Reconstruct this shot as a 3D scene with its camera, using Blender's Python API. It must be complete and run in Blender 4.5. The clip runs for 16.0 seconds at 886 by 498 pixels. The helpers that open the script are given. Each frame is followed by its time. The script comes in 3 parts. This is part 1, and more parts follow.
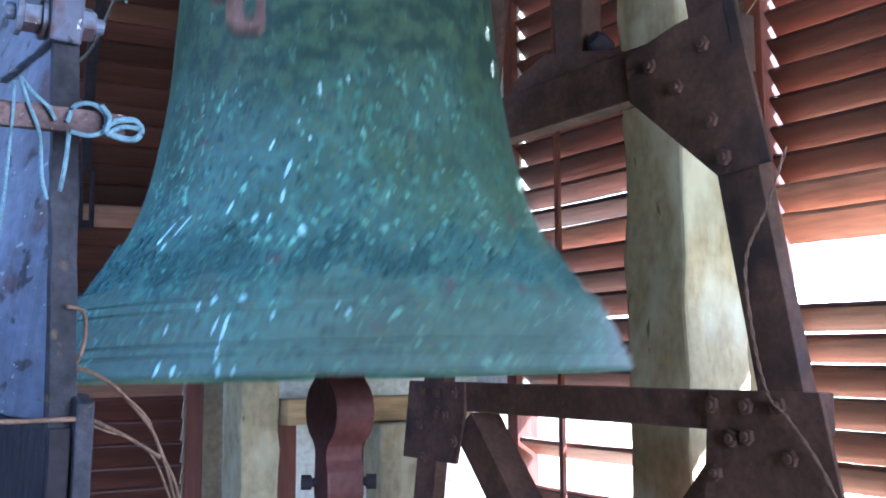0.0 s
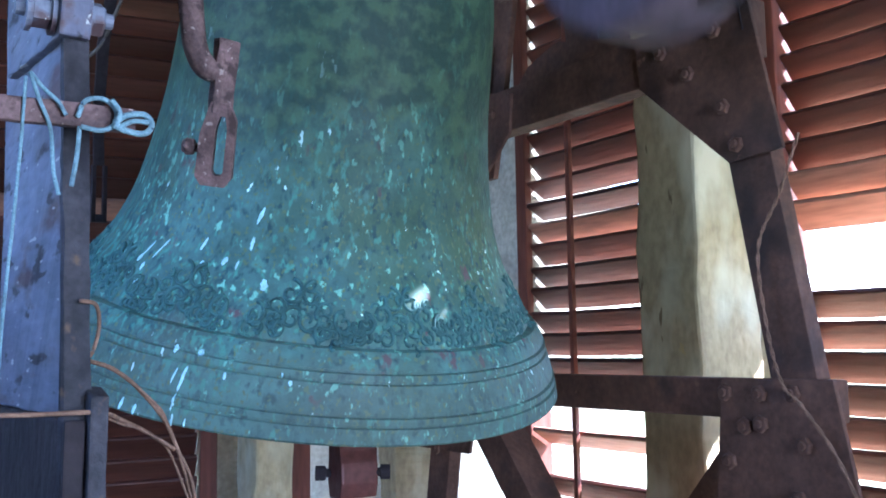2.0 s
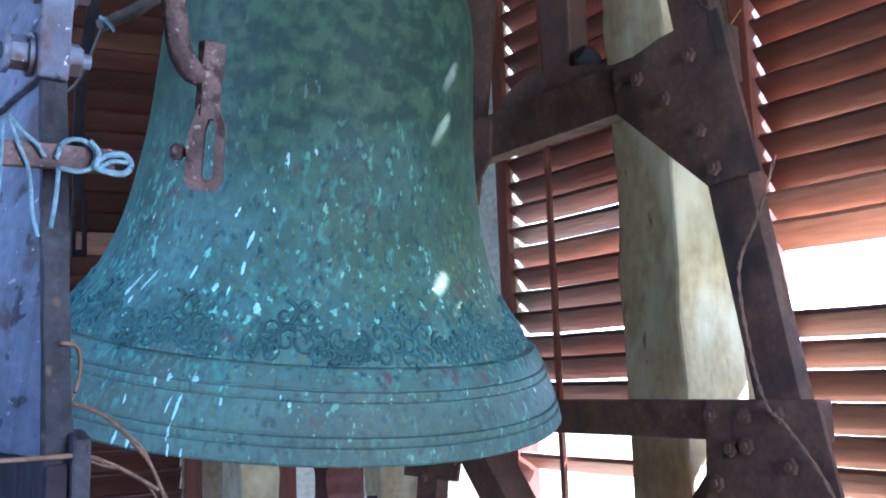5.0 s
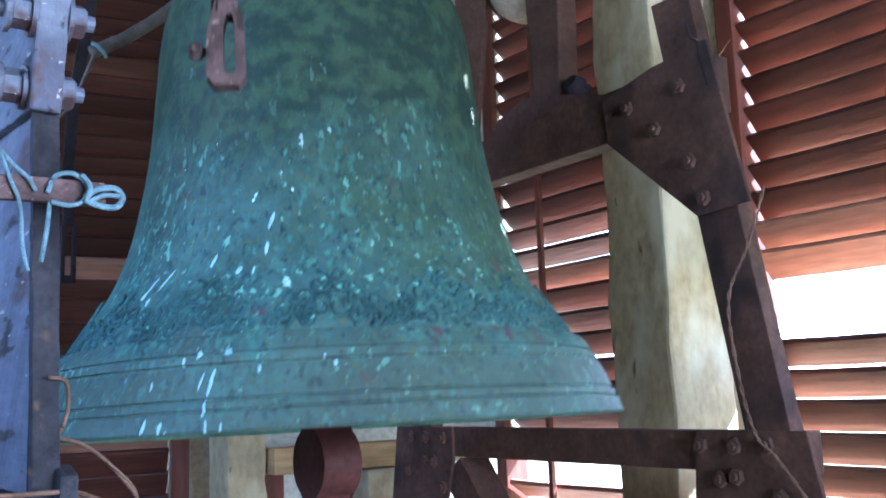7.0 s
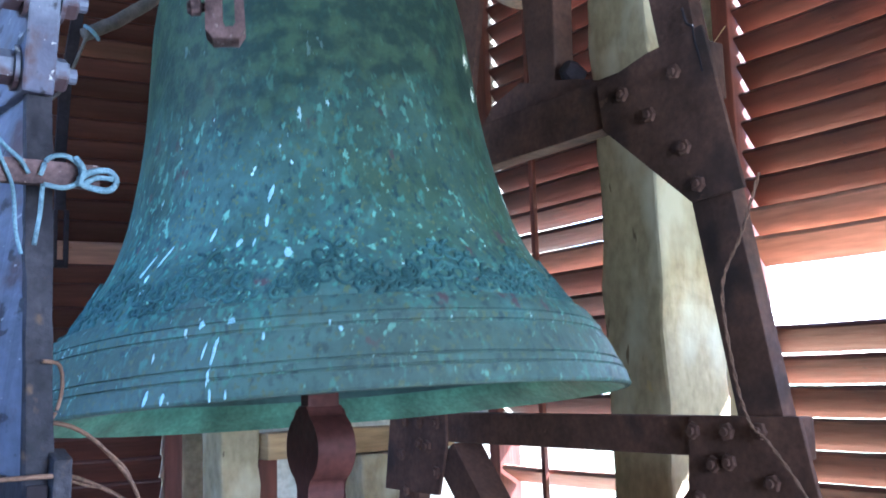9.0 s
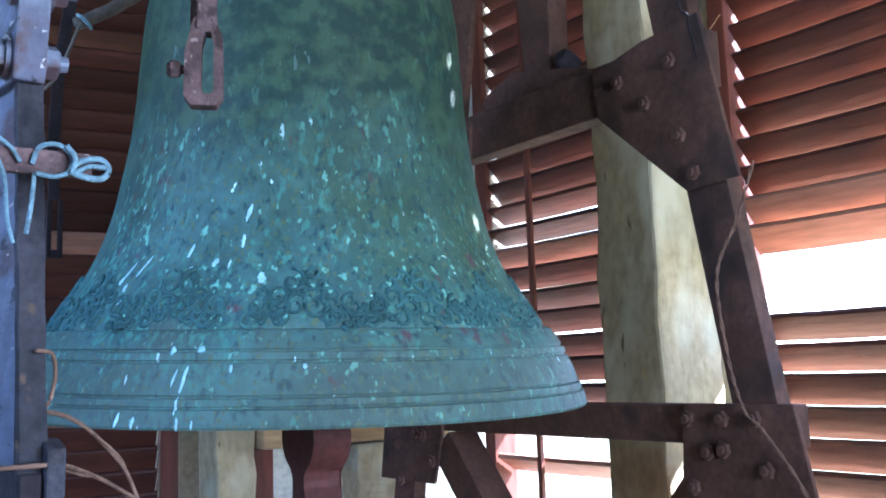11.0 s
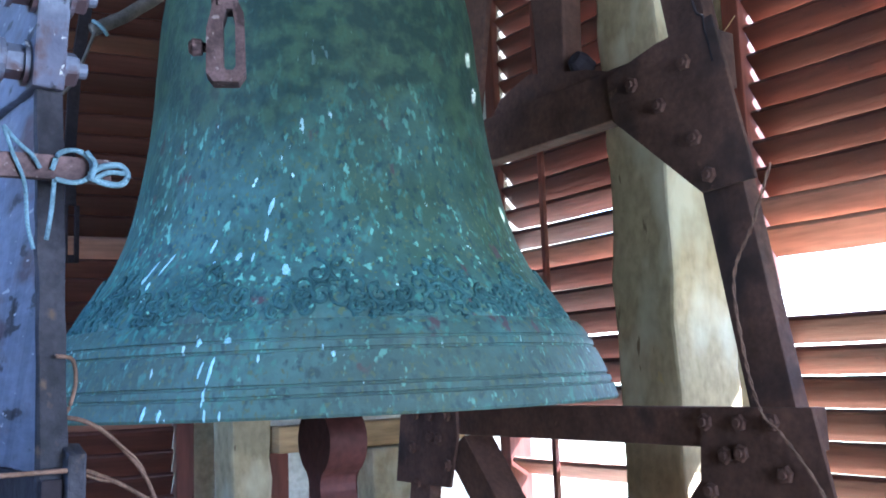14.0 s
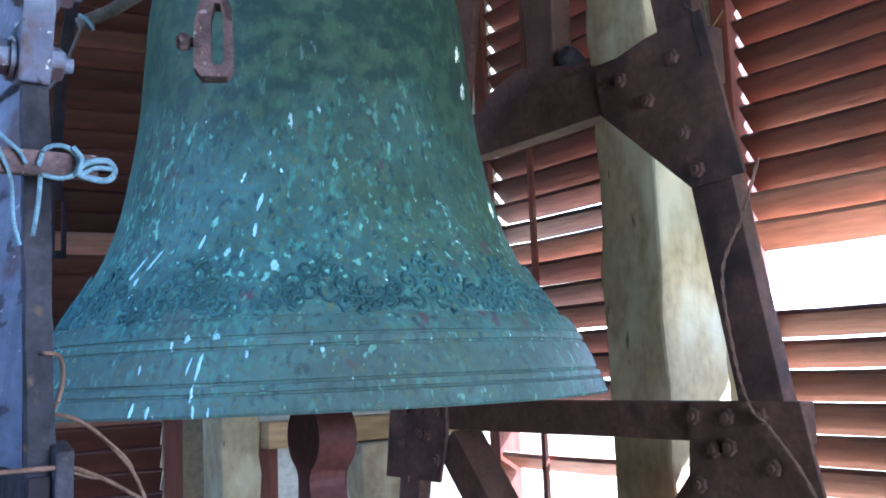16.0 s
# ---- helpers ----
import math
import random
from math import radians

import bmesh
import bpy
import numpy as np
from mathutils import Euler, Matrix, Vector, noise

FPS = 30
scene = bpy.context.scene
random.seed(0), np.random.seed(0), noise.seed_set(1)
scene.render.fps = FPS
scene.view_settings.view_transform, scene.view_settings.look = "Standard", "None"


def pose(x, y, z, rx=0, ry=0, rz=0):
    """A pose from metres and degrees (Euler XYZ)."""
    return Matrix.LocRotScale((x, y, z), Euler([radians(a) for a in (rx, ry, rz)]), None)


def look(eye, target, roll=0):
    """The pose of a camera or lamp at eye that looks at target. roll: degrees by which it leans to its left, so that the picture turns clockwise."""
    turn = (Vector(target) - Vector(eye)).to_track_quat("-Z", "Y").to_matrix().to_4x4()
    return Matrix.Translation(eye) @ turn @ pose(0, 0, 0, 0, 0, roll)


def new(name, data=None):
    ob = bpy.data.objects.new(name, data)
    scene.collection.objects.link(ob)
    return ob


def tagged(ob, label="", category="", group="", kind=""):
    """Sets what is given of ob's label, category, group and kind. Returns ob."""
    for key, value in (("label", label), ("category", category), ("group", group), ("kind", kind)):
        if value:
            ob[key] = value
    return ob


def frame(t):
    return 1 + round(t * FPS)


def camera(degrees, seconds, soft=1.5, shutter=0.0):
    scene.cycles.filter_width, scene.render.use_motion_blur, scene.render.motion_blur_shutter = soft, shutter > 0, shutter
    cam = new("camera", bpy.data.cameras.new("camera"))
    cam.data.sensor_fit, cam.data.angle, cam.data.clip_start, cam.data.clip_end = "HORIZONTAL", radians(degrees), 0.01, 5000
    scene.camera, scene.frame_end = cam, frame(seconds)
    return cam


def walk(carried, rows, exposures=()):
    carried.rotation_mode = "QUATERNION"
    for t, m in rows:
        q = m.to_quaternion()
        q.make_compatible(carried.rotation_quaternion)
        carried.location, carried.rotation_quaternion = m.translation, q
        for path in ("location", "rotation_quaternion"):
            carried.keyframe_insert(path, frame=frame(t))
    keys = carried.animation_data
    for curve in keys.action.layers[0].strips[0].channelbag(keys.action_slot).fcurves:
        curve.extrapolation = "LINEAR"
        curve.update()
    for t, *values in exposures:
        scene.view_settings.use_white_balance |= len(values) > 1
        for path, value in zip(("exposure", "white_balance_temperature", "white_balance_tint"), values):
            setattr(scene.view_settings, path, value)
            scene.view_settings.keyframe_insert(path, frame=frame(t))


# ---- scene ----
cam = camera(50.0, 16.0, soft=1.8, shutter=0.9)
PATH = [  # seconds, place in metres, tilt, roll and heading in degrees
    (0.0, 0.002, -0.006, 1.578, 96.55, 0.35, -34.23),
    (0.5, 0.004, -0.007, 1.578, 96.42, 0.66, -33.87),
    (1.0, 0.003, -0.002, 1.581, 96.31, 0.66, -33.65),
    (1.5, 0.002, -0.003, 1.579, 96.11, 0.84, -33.45),
    (2.0, 0.003, -0.008, 1.578, 95.98, 0.86, -33.44),
    (2.5, 0.004, -0.011, 1.575, 95.99, 1.11, -33.40),
    (3.0, 0.004, 0.002, 1.578, 95.76, 1.47, -33.78),
    (3.5, 0.008, 0.001, 1.580, 95.75, 1.73, -34.02),
    (4.0, 0.006, 0.004, 1.586, 95.88, 2.15, -34.35),
    (4.5, 0.004, -0.010, 1.586, 96.67, 2.12, -34.21),
    (7.0, -0.000, -0.013, 1.600, 98.80, 1.94, -34.97),
    (7.5, 0.001, -0.020, 1.599, 98.66, 1.86, -34.82),
    (8.0, -0.000, -0.020, 1.598, 98.37, 1.76, -34.97),
    (8.5, 0.000, -0.013, 1.597, 98.11, 1.87, -35.29),
    (9.0, 0.000, -0.007, 1.599, 97.95, 1.81, -35.42),
    (11.5, 0.003, -0.007, 1.597, 97.13, 2.16, -35.86),
    (12.0, 0.003, -0.004, 1.597, 97.03, 2.15, -36.30),
    (12.5, 0.002, -0.006, 1.598, 97.20, 2.36, -36.26),
    (13.0, 0.000, -0.004, 1.599, 97.50, 2.28, -35.58),
    (13.5, -0.001, -0.002, 1.601, 97.55, 2.21, -35.10),
    (14.0, -0.001, -0.002, 1.599, 97.54, 2.13, -34.86),
    (14.5, -0.000, -0.002, 1.600, 97.38, 2.14, -34.99),
    (15.0, -0.000, -0.003, 1.600, 97.35, 2.15, -35.29),
    (15.5, -0.000, -0.002, 1.600, 97.30, 2.27, -35.43),
    (16.0, -0.000, 0.000, 1.600, 97.20, 2.30, -35.50),
]
walk(cam, [(t, pose(x, y, z, a, b, c)) for t, x, y, z, a, b, c in PATH],
     exposures=[(t, e, 5000, 20) for t, e in (
         (0.0, 5.33), (0.5, 5.38), (1.0, 5.56), (1.5, 5.42), (2.0, 5.22), (2.5, 5.22), (3.0, 5.36), (3.5, 5.40), (4.0, 5.46),
         (4.5, 5.28), (7.0, 5.31), (7.5, 5.24), (9.0, 5.34), (11.5, 5.26), (16.0, 5.24))])

# ---- light: sky, sun, daylight from the openings behind the camera ----
world = bpy.data.worlds.new("sky")
scene.world = world
world.use_nodes = True
wn = world.node_tree.nodes
sky = wn.new("ShaderNodeTexSky")
sky.sky_type, sky.sun_disc = "NISHITA", False
sky.sun_elevation, sky.sun_rotation = radians(46), radians(102)
world.node_tree.links.new(sky.outputs[0], wn["Background"].inputs[0])
wn["Background"].inputs[1].default_value = 0.06
sun = new("sun", bpy.data.lights.new("sun", "SUN"))
sun.data.energy, sun.data.angle, sun.data.color = 5.0, radians(0.6), (1.0, 0.94, 0.84)
sun.matrix_world = look((6.0, -1.3, 6.42), (0, 0, 0))


def daylight(name, place, target, w, h, watts, color):
    """Sky light that falls in through an open belfry window."""
    ob = new(name, bpy.data.lights.new(name, "AREA"))
    ob.data.shape, ob.data.size, ob.data.size_y = "RECTANGLE", w, h
    ob.data.energy, ob.data.color = watts, color
    ob.matrix_world = look(place, target)
    return ob


daylight("window_daylight", (-1.66, 1.9, 2.75), (0.0, 1.9, 2.0), 1.5, 1.6, 0.60, (0.34, 0.60, 1.0))
daylight("window_daylight", (0.9, -1.95, 1.75), (0.9, 0.0, 1.75), 1.5, 1.4, 4.2, (0.80, 0.93, 1.0))

# ---- materials ----
def mat(name, base, rough=0.6, metal=0.0, spots=(), grain=(8, 0.25), bump=(40, 0.15), stretch=(1, 1, 1), vary=0.0, spec=0.2):
    """A worn surface: base colour, broad and fine variation, and layers of stains.
    spots: (colour, noise scale, threshold, softness, stretch) for each layer."""
    m = bpy.data.materials.new(name)
    m.use_nodes = True
    n, l = m.node_tree.nodes, m.node_tree.links
    b = n["Principled BSDF"]
    b.inputs["Metallic"].default_value, b.inputs["Specular IOR Level"].default_value = metal, spec
    co = n.new("ShaderNodeTexCoord")

    def mapped(s, seed=0.0):
        mp = n.new("ShaderNodeMapping")
        mp.inputs["Scale"].default_value = s
        mp.inputs["Location"].default_value = (seed, seed * 0.7, seed * 1.3)
        l.new(co.outputs["Object"], mp.inputs["Vector"])
        return mp.outputs[0]

    def noise_tex(scale, s, detail=5.0, seed=0.0):
        t = n.new("ShaderNodeTexNoise")
        t.inputs["Scale"].default_value, t.inputs["Detail"].default_value = scale, detail
        l.new(mapped(s, seed), t.inputs["Vector"])
        return t.outputs["Fac"]

    def blend(fac, a, c, mode="MIX"):
        x = n.new("ShaderNodeMix")
        x.data_type, x.blend_type = "RGBA", mode
        l.new(fac, x.inputs[0]) if not isinstance(fac, float) else setattr(x.inputs[0], "default_value", fac)
        for sock, v in ((x.inputs[6], a), (x.inputs[7], c)):
            if isinstance(v, tuple):
                sock.default_value = (*v, 1)
            else:
                l.new(v, sock)
        return x.outputs[2]

    def step(fac, lo, hi):
        r = n.new("ShaderNodeMapRange")
        r.inputs[1].default_value, r.inputs[2].default_value = lo, hi
        l.new(fac, r.inputs[0])
        return r.outputs[0]

    dark, lite = tuple(c * (1 - grain[1]) for c in base), tuple(min(1, c * (1 + grain[1])) for c in base)
    col = blend(step(noise_tex(grain[0], stretch), 0.3, 0.7), dark, lite)
    fine = noise_tex(grain[0] * 9, stretch, 4.0, 3.1)
    shade = blend(step(fine, 0.25, 0.75), (0.72, 0.72, 0.72), (1.18, 1.18, 1.18))
    col = blend(1.0, col, shade, "MULTIPLY")
    if vary:
        info = n.new("ShaderNodeObjectInfo")
        tone = blend(info.outputs["Random"], (1 - vary,) * 3, (1 + vary,) * 3)
        col = blend(1.0, col, tone, "MULTIPLY")
    for i, (c, scale, thr, soft, s, *cluster) in enumerate(spots):
        fac = noise_tex(scale, s, 4.0, 5.7 + 2.3 * i)
        if cluster:  # the specks gather in clouds of their own
            add = n.new("ShaderNodeMath")
            add.operation = "MULTIPLY_ADD"
            l.new(noise_tex(cluster[0], (1, 1, 0.8), 2.0, 11.3 + i), add.inputs[0])
            add.inputs[1].default_value = cluster[1]
            l.new(fac, add.inputs[2])
            fac = add.outputs[0]
        col = blend(step(fac, thr, thr + soft), col, c)
    l.new(col, b.inputs["Base Color"])
    ro = step(noise_tex(grain[0] * 2, stretch, 3.0, 9.0), 0.2, 0.8)
    rr = n.new("ShaderNodeMapRange")
    rr.inputs[3].default_value, rr.inputs[4].default_value = max(0.05, rough - 0.12), min(1, rough + 0.12)
    l.new(ro, rr.inputs[0])
    l.new(rr.outputs[0], b.inputs["Roughness"])
    if bump[1]:
        bp = n.new("ShaderNodeBump")
        bp.inputs["Strength"].default_value, bp.inputs["Distance"].default_value = bump[1], 0.01
        l.new(noise_tex(bump[0], stretch, 6.0, 1.7), bp.inputs["Height"])
        l.new(bp.outputs[0], b.inputs["Normal"])
    return m


BRONZE = mat("patina", (0.059, 0.123, 0.113), 0.6, 0.0, grain=(5, 0.35), bump=(80, 0.25), spots=(
    ((0.045, 0.085, 0.050), 2.4, 0.53, 0.2, (1, 1, 0.8)),
    ((0.016, 0.048, 0.060), 60, 0.54, 0.14, (1, 1, 0.5)),
    ((0.075, 0.165, 0.140), 34, 0.60, 0.12, (1, 1, 0.5)),
    ((0.088, 0.120, 0.066), 95, 0.58, 0.08, (1, 1, 0.7)),
    ((0.07, 0.20, 0.16), 70, 0.72, 0.12, (1, 1, 0.45), 4, 0.30),
    ((0.17, 0.38, 0.30), 62, 0.80, 0.06, (1, 1, 0.45), 3.5, 0.33),
    ((0.085, 0.052, 0.060), 22, 0.83, 0.05, (1, 1, 0.5), 6, 0.30),
    ((0.60, 0.84, 0.84), 66, 0.90, 0.03, (1, 1, 0.35), 4.5, 0.36)))


def olive_crown(m):
    """The crown and shoulder keep a brown-olive skin that ends in an uneven edge."""
    n, l = m.node_tree.nodes, m.node_tree.links
    b = n["Principled BSDF"]
    old = b.inputs["Base Color"].links[0].from_socket
    co, sep, tex = n.new("ShaderNodeTexCoord"), n.new("ShaderNodeSeparateXYZ"), n.new("ShaderNodeTexNoise")
    tex.inputs["Scale"].default_value, tex.inputs["Detail"].default_value = 7.0, 5.0
    l.new(co.outputs["Object"], sep.inputs[0])
    l.new(co.outputs["Object"], tex.inputs["Vector"])
    add, ramp, mix = n.new("ShaderNodeMath"), n.new("ShaderNodeMapRange"), n.new("ShaderNodeMix")
    add.operation = "MULTIPLY_ADD"
    l.new(tex.outputs["Fac"], add.inputs[0])
    add.inputs[1].default_value = 0.50
    l.new(sep.outputs["Z"], add.inputs[2])
    ramp.inputs[1].default_value, ramp.inputs[2].default_value, ramp.inputs[4].default_value = -0.36, 0.0, 0.92
    l.new(add.outputs[0], ramp.inputs[0])
    mix.data_type = "RGBA"
    l.new(ramp.outputs[0], mix.inputs[0])
    l.new(old, mix.inputs[6])
    # olive skin blotched with dark, nearly bare metal
    fine, spread, skin_mix = n.new("ShaderNodeTexNoise"), n.new("ShaderNodeMapRange"), n.new("ShaderNodeMix")
    fine.inputs["Scale"].default_value, fine.inputs["Detail"].default_value = 26.0, 6.0
    l.new(co.outputs["Object"], fine.inputs["Vector"])
    spread.inputs[1].default_value, spread.inputs[2].default_value = 0.42, 0.62
    l.new(fine.outputs["Fac"], spread.inputs[0])
    skin_mix.data_type = "RGBA"
    l.new(spread.outputs[0], skin_mix.inputs[0])
    skin_mix.inputs[6].default_value = (0.014, 0.028, 0.020, 1)
    skin_mix.inputs[7].default_value = (0.036, 0.062, 0.032, 1)
    l.new(skin_mix.outputs[2], mix.inputs[7])
    # the sound bow below the garland has a greyer, duller skin
    bow, skin = n.new("ShaderNodeMapRange"), n.new("ShaderNodeMix")
    bow.inputs[1].default_value, bow.inputs[2].default_value, bow.inputs[4].default_value = -0.46, -0.54, 0.9
    l.new(add.outputs[0], bow.inputs[0])
    skin.data_type = "RGBA"
    l.new(bow.outputs[0], skin.inputs[0])
    l.new(mix.outputs[2], skin.inputs[6])
    grey = n.new("ShaderNodeMix")
    grey.data_type = "RGBA"
    grey.inputs[0].default_value = 0.45
    l.new(mix.outputs[2], grey.inputs[6])
    grey.inputs[7].default_value = (0.074, 0.085, 0.064, 1)
    l.new(grey.outputs[2], skin.inputs[7])
    l.new(skin.outputs[2], b.inputs["Base Color"])


olive_crown(BRONZE)
BRONZE_IN = mat("patina_inside", (0.060, 0.118, 0.115), 0.6, 0.1, grain=(4, 0.3), bump=(50, 0.2), spots=(
    ((0.085, 0.16, 0.135), 6, 0.60, 0.2, (1, 1, 0.5)),))
GRIMY = mat("grimy_patina", (0.040, 0.098, 0.096), 0.6, 0.0, grain=(9, 0.4), bump=(80, 0.3), spots=(
    ((0.07, 0.16, 0.14), 40, 0.60, 0.12, (1, 1, 0.6)), ((0.17, 0.38, 0.30), 62, 0.68, 0.05, (1, 1, 0.45))))
LIP = mat("worn_lip", (0.11, 0.27, 0.20), 0.42, 0.2, grain=(9, 0.4), bump=(60, 0.3))
IRON = mat("rusty_iron", (0.084, 0.042, 0.029), 0.75, 0.1, grain=(7, 0.35), bump=(45, 0.35), spots=(
    ((0.032, 0.02, 0.017), 5, 0.55, 0.15, (1, 1, 1)), ((0.13, 0.066, 0.044), 22, 0.68, 0.08, (1, 1, 1))))
PAINTED = mat("painted_iron", (0.122, 0.128, 0.166), 0.55, 0.1, grain=(9, 0.35), bump=(60, 0.25), stretch=(1, 0.22, 1), spots=(
    ((0.060, 0.054, 0.086), 7, 0.52, 0.16, (1, 0.2, 0.6)), ((0.075, 0.046, 0.050), 24, 0.56, 0.10, (1, 0.2, 0.8)),
    ((0.020, 0.018, 0.022), 48, 0.60, 0.06, (1, 0.2, 0.8)), ((0.36, 0.35, 0.35), 90, 0.665, 0.04, (1, 0.2, 1))))
FLANGE = mat("rusty_flange", (0.038, 0.034, 0.040), 0.75, 0.1, grain=(14, 0.5), bump=(60, 0.6), stretch=(1, 0.3, 1), spots=(
    ((0.016, 0.013, 0.017), 22, 0.52, 0.12, (1, 0.3, 0.6)), ((0.09, 0.058, 0.040), 45, 0.62, 0.08, (1, 0.3, 0.7)),
    ((0.28, 0.26, 0.24), 95, 0.72, 0.05, (1, 0.3, 0.6))))
CLAPPER = mat("red_iron", (0.092, 0.032, 0.026), 0.5, 0.2, grain=(6, 0.25), bump=(50, 0.15), spots=(
    ((0.06, 0.03, 0.025), 7, 0.6, 0.15, (1, 1, 0.4)),))
LINK = mat("pale_rust", (0.115, 0.070, 0.066), 0.75, 0.1, grain=(25, 0.5), bump=(70, 0.7), spots=(
    ((0.05, 0.03, 0.028), 40, 0.56, 0.08, (1, 1, 1)), ((0.26, 0.20, 0.18), 90, 0.64, 0.05, (1, 1, 1))))
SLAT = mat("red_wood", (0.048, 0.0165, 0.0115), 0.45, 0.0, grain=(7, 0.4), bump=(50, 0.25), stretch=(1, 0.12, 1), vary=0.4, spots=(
    ((0.022, 0.009, 0.009), 5, 0.56, 0.16, (1.6, 0.5, 1.6)), ((0.018, 0.009, 0.009), 22, 0.70, 0.06, (1, 0.6, 1)), ((0.085, 0.036, 0.022), 9, 0.70, 0.08, (1, 0.4, 1))))
# Paler copy of the slat wood: brighter light on some slats, painted in.
SLAT_LIT = mat("lit_wood", (0.22, 0.115, 0.080), 0.5, 0.0, grain=(7, 0.25), bump=(50, 0.15), stretch=(1, 0.12, 1), vary=0.15, spots=(
    ((0.16, 0.06, 0.03), 14, 0.70, 0.05, (1, 0.6, 1)),))
# Pale reflecting faces, added to brighten the underside of the slat above.
BOUNCE_PALE = mat("bounce_wood", (0.46, 0.23, 0.125), 0.7, 0.0, grain=(7, 0.3), bump=(50, 0.25), stretch=(1, 0.12, 1))
# A dimmer reflecting face for the two shutters whose undersides stay dark.
BOUNCE_DIM = mat("dim_bounce_wood", (0.15, 0.062, 0.036), 0.7, 0.0, grain=(7, 0.3), bump=(50, 0.25), stretch=(1, 0.12, 1))
FRAMEWOOD = mat("frame_wood", (0.11, 0.034, 0.022), 0.6, 0.0, grain=(6, 0.3), bump=(40, 0.25), stretch=(1, 1, 0.12))
POST = mat("limed_timber", (0.32, 0.255, 0.145), 0.8, 0.0, grain=(4, 0.2), bump=(18, 0.7), stretch=(1, 1, 0.6), spots=(
    ((0.46, 0.41, 0.28), 6, 0.50, 0.2, (1, 1, 0.5)), ((0.15, 0.11, 0.06), 30, 0.69, 0.04, (1, 1, 0.3)),
    ((0.40, 0.28, 0.09), 9, 0.70, 0.08, (1, 1, 0.8)), ((0.09, 0.065, 0.045), 20, 0.69, 0.02, (1, 1, 0.14))))
PLASTER = mat("plaster", (0.42, 0.41, 0.35), 0.9, 0.0, grain=(4, 0.2), bump=(25, 0.4), spots=(
    ((0.22, 0.20, 0.15), 6, 0.6, 0.15, (1, 1, 1)),))
BOARD = mat("tan_board", (0.33, 0.21, 0.10), 0.7, 0.0, grain=(7, 0.25), bump=(40, 0.2), stretch=(0.15, 0.15, 1))
FLOORWOOD = mat("floor_boards", (0.34, 0.28, 0.20), 0.8, 0.0, grain=(5, 0.3), bump=(30, 0.3), stretch=(0.15, 1, 1))
CEILWOOD = mat("dark_boards", (0.09, 0.065, 0.05), 0.8, 0.0, grain=(5, 0.3), bump=(30, 0.3), stretch=(0.15, 1, 1))
CONDUIT = mat("dusty_conduit", (0.10, 0.085, 0.075), 0.7, 0.1, grain=(20, 0.4), bump=(80, 0.3))
ROPE = mat("cyan_rope", (0.15, 0.23, 0.27), 0.7, 0.0, grain=(60, 0.3), bump=(300, 0.5))
WIRE = mat("old_wire", (0.16, 0.09, 0.06), 0.7, 0.2, grain=(40, 0.4), bump=(200, 0.3))
DRUM = mat("drum_iron", (0.075, 0.055, 0.075), 0.6, 0.2, grain=(6, 0.3), bump=(60, 0.3))
BLACK = mat("dark_iron", (0.022, 0.016, 0.018), 0.85, 0.0, grain=(9, 0.3), bump=(60, 0.3))
CLAY = mat("stained_lead", (0.30, 0.25, 0.19), 0.8, 0.0, grain=(9, 0.3), bump=(40, 0.4))
GROUND = mat("far_ground", (0.085, 0.10, 0.055), 0.9, 0.0, grain=(0.3, 0.3), bump=(2, 0.2))
SPLASH = mat("dried_splash", (0.33, 0.54, 0.60), 0.8, 0.0, grain=(60, 0.25), bump=(200, 0.3))
YELLOW = mat("yellow_paint", (0.38, 0.27, 0.07), 0.6, 0.0, grain=(30, 0.3))


# ---- mesh helpers ----
def mesh_of(name, bm, material, smooth=False, crease=0.0):
    bmesh.ops.recalc_face_normals(bm, faces=bm.faces[:])
    if crease:
        for e in bm.edges:
            e.smooth = e.calc_face_angle(0.0) < crease
    me = bpy.data.meshes.new(name)
    bm.to_mesh(me)
    bm.free()
    for m in material if isinstance(material, (list, tuple)) else (material,):
        me.materials.append(m)
    if smooth:
        for p in me.polygons:
            p.use_smooth = True
    return me


def part(name, bm, material, parent=None, label="", smooth=False, crease=0.0):
    ob = new(name, mesh_of(name, bm, material, smooth, crease))
    ob.parent = parent
    return tagged(ob, label)


def thing(name, place=(0, 0, 0), rz=0.0, label="", category="", group="", kind=""):
    ob = new(name)
    ob.matrix_world = pose(*place, 0, 0, rz)
    return tagged(ob, label, category, group, kind)


def box(lo, hi, bevel=0.004, m=None, bm=None, rough=0.0):
    bm = bm or bmesh.new()
    r = bmesh.ops.create_cube(bm, size=1.0)
    vs = r["verts"]
    for v in vs:
        v.co = Vector((lo[i] + (v.co[i] + 0.5) * (hi[i] - lo[i]) for i in range(3)))
    if bevel:
        es = list({e for v in vs for e in v.link_edges})
        r = bmesh.ops.bevel(bm, geom=es, offset=bevel, segments=2, affect="EDGES", profile=0.6)
        vs = list({v for f in r["faces"] for v in f.verts} | {v for v in vs if v.is_valid})
    if m is not None:
        bmesh.ops.transform(bm, matrix=m, verts=vs)
    return bm


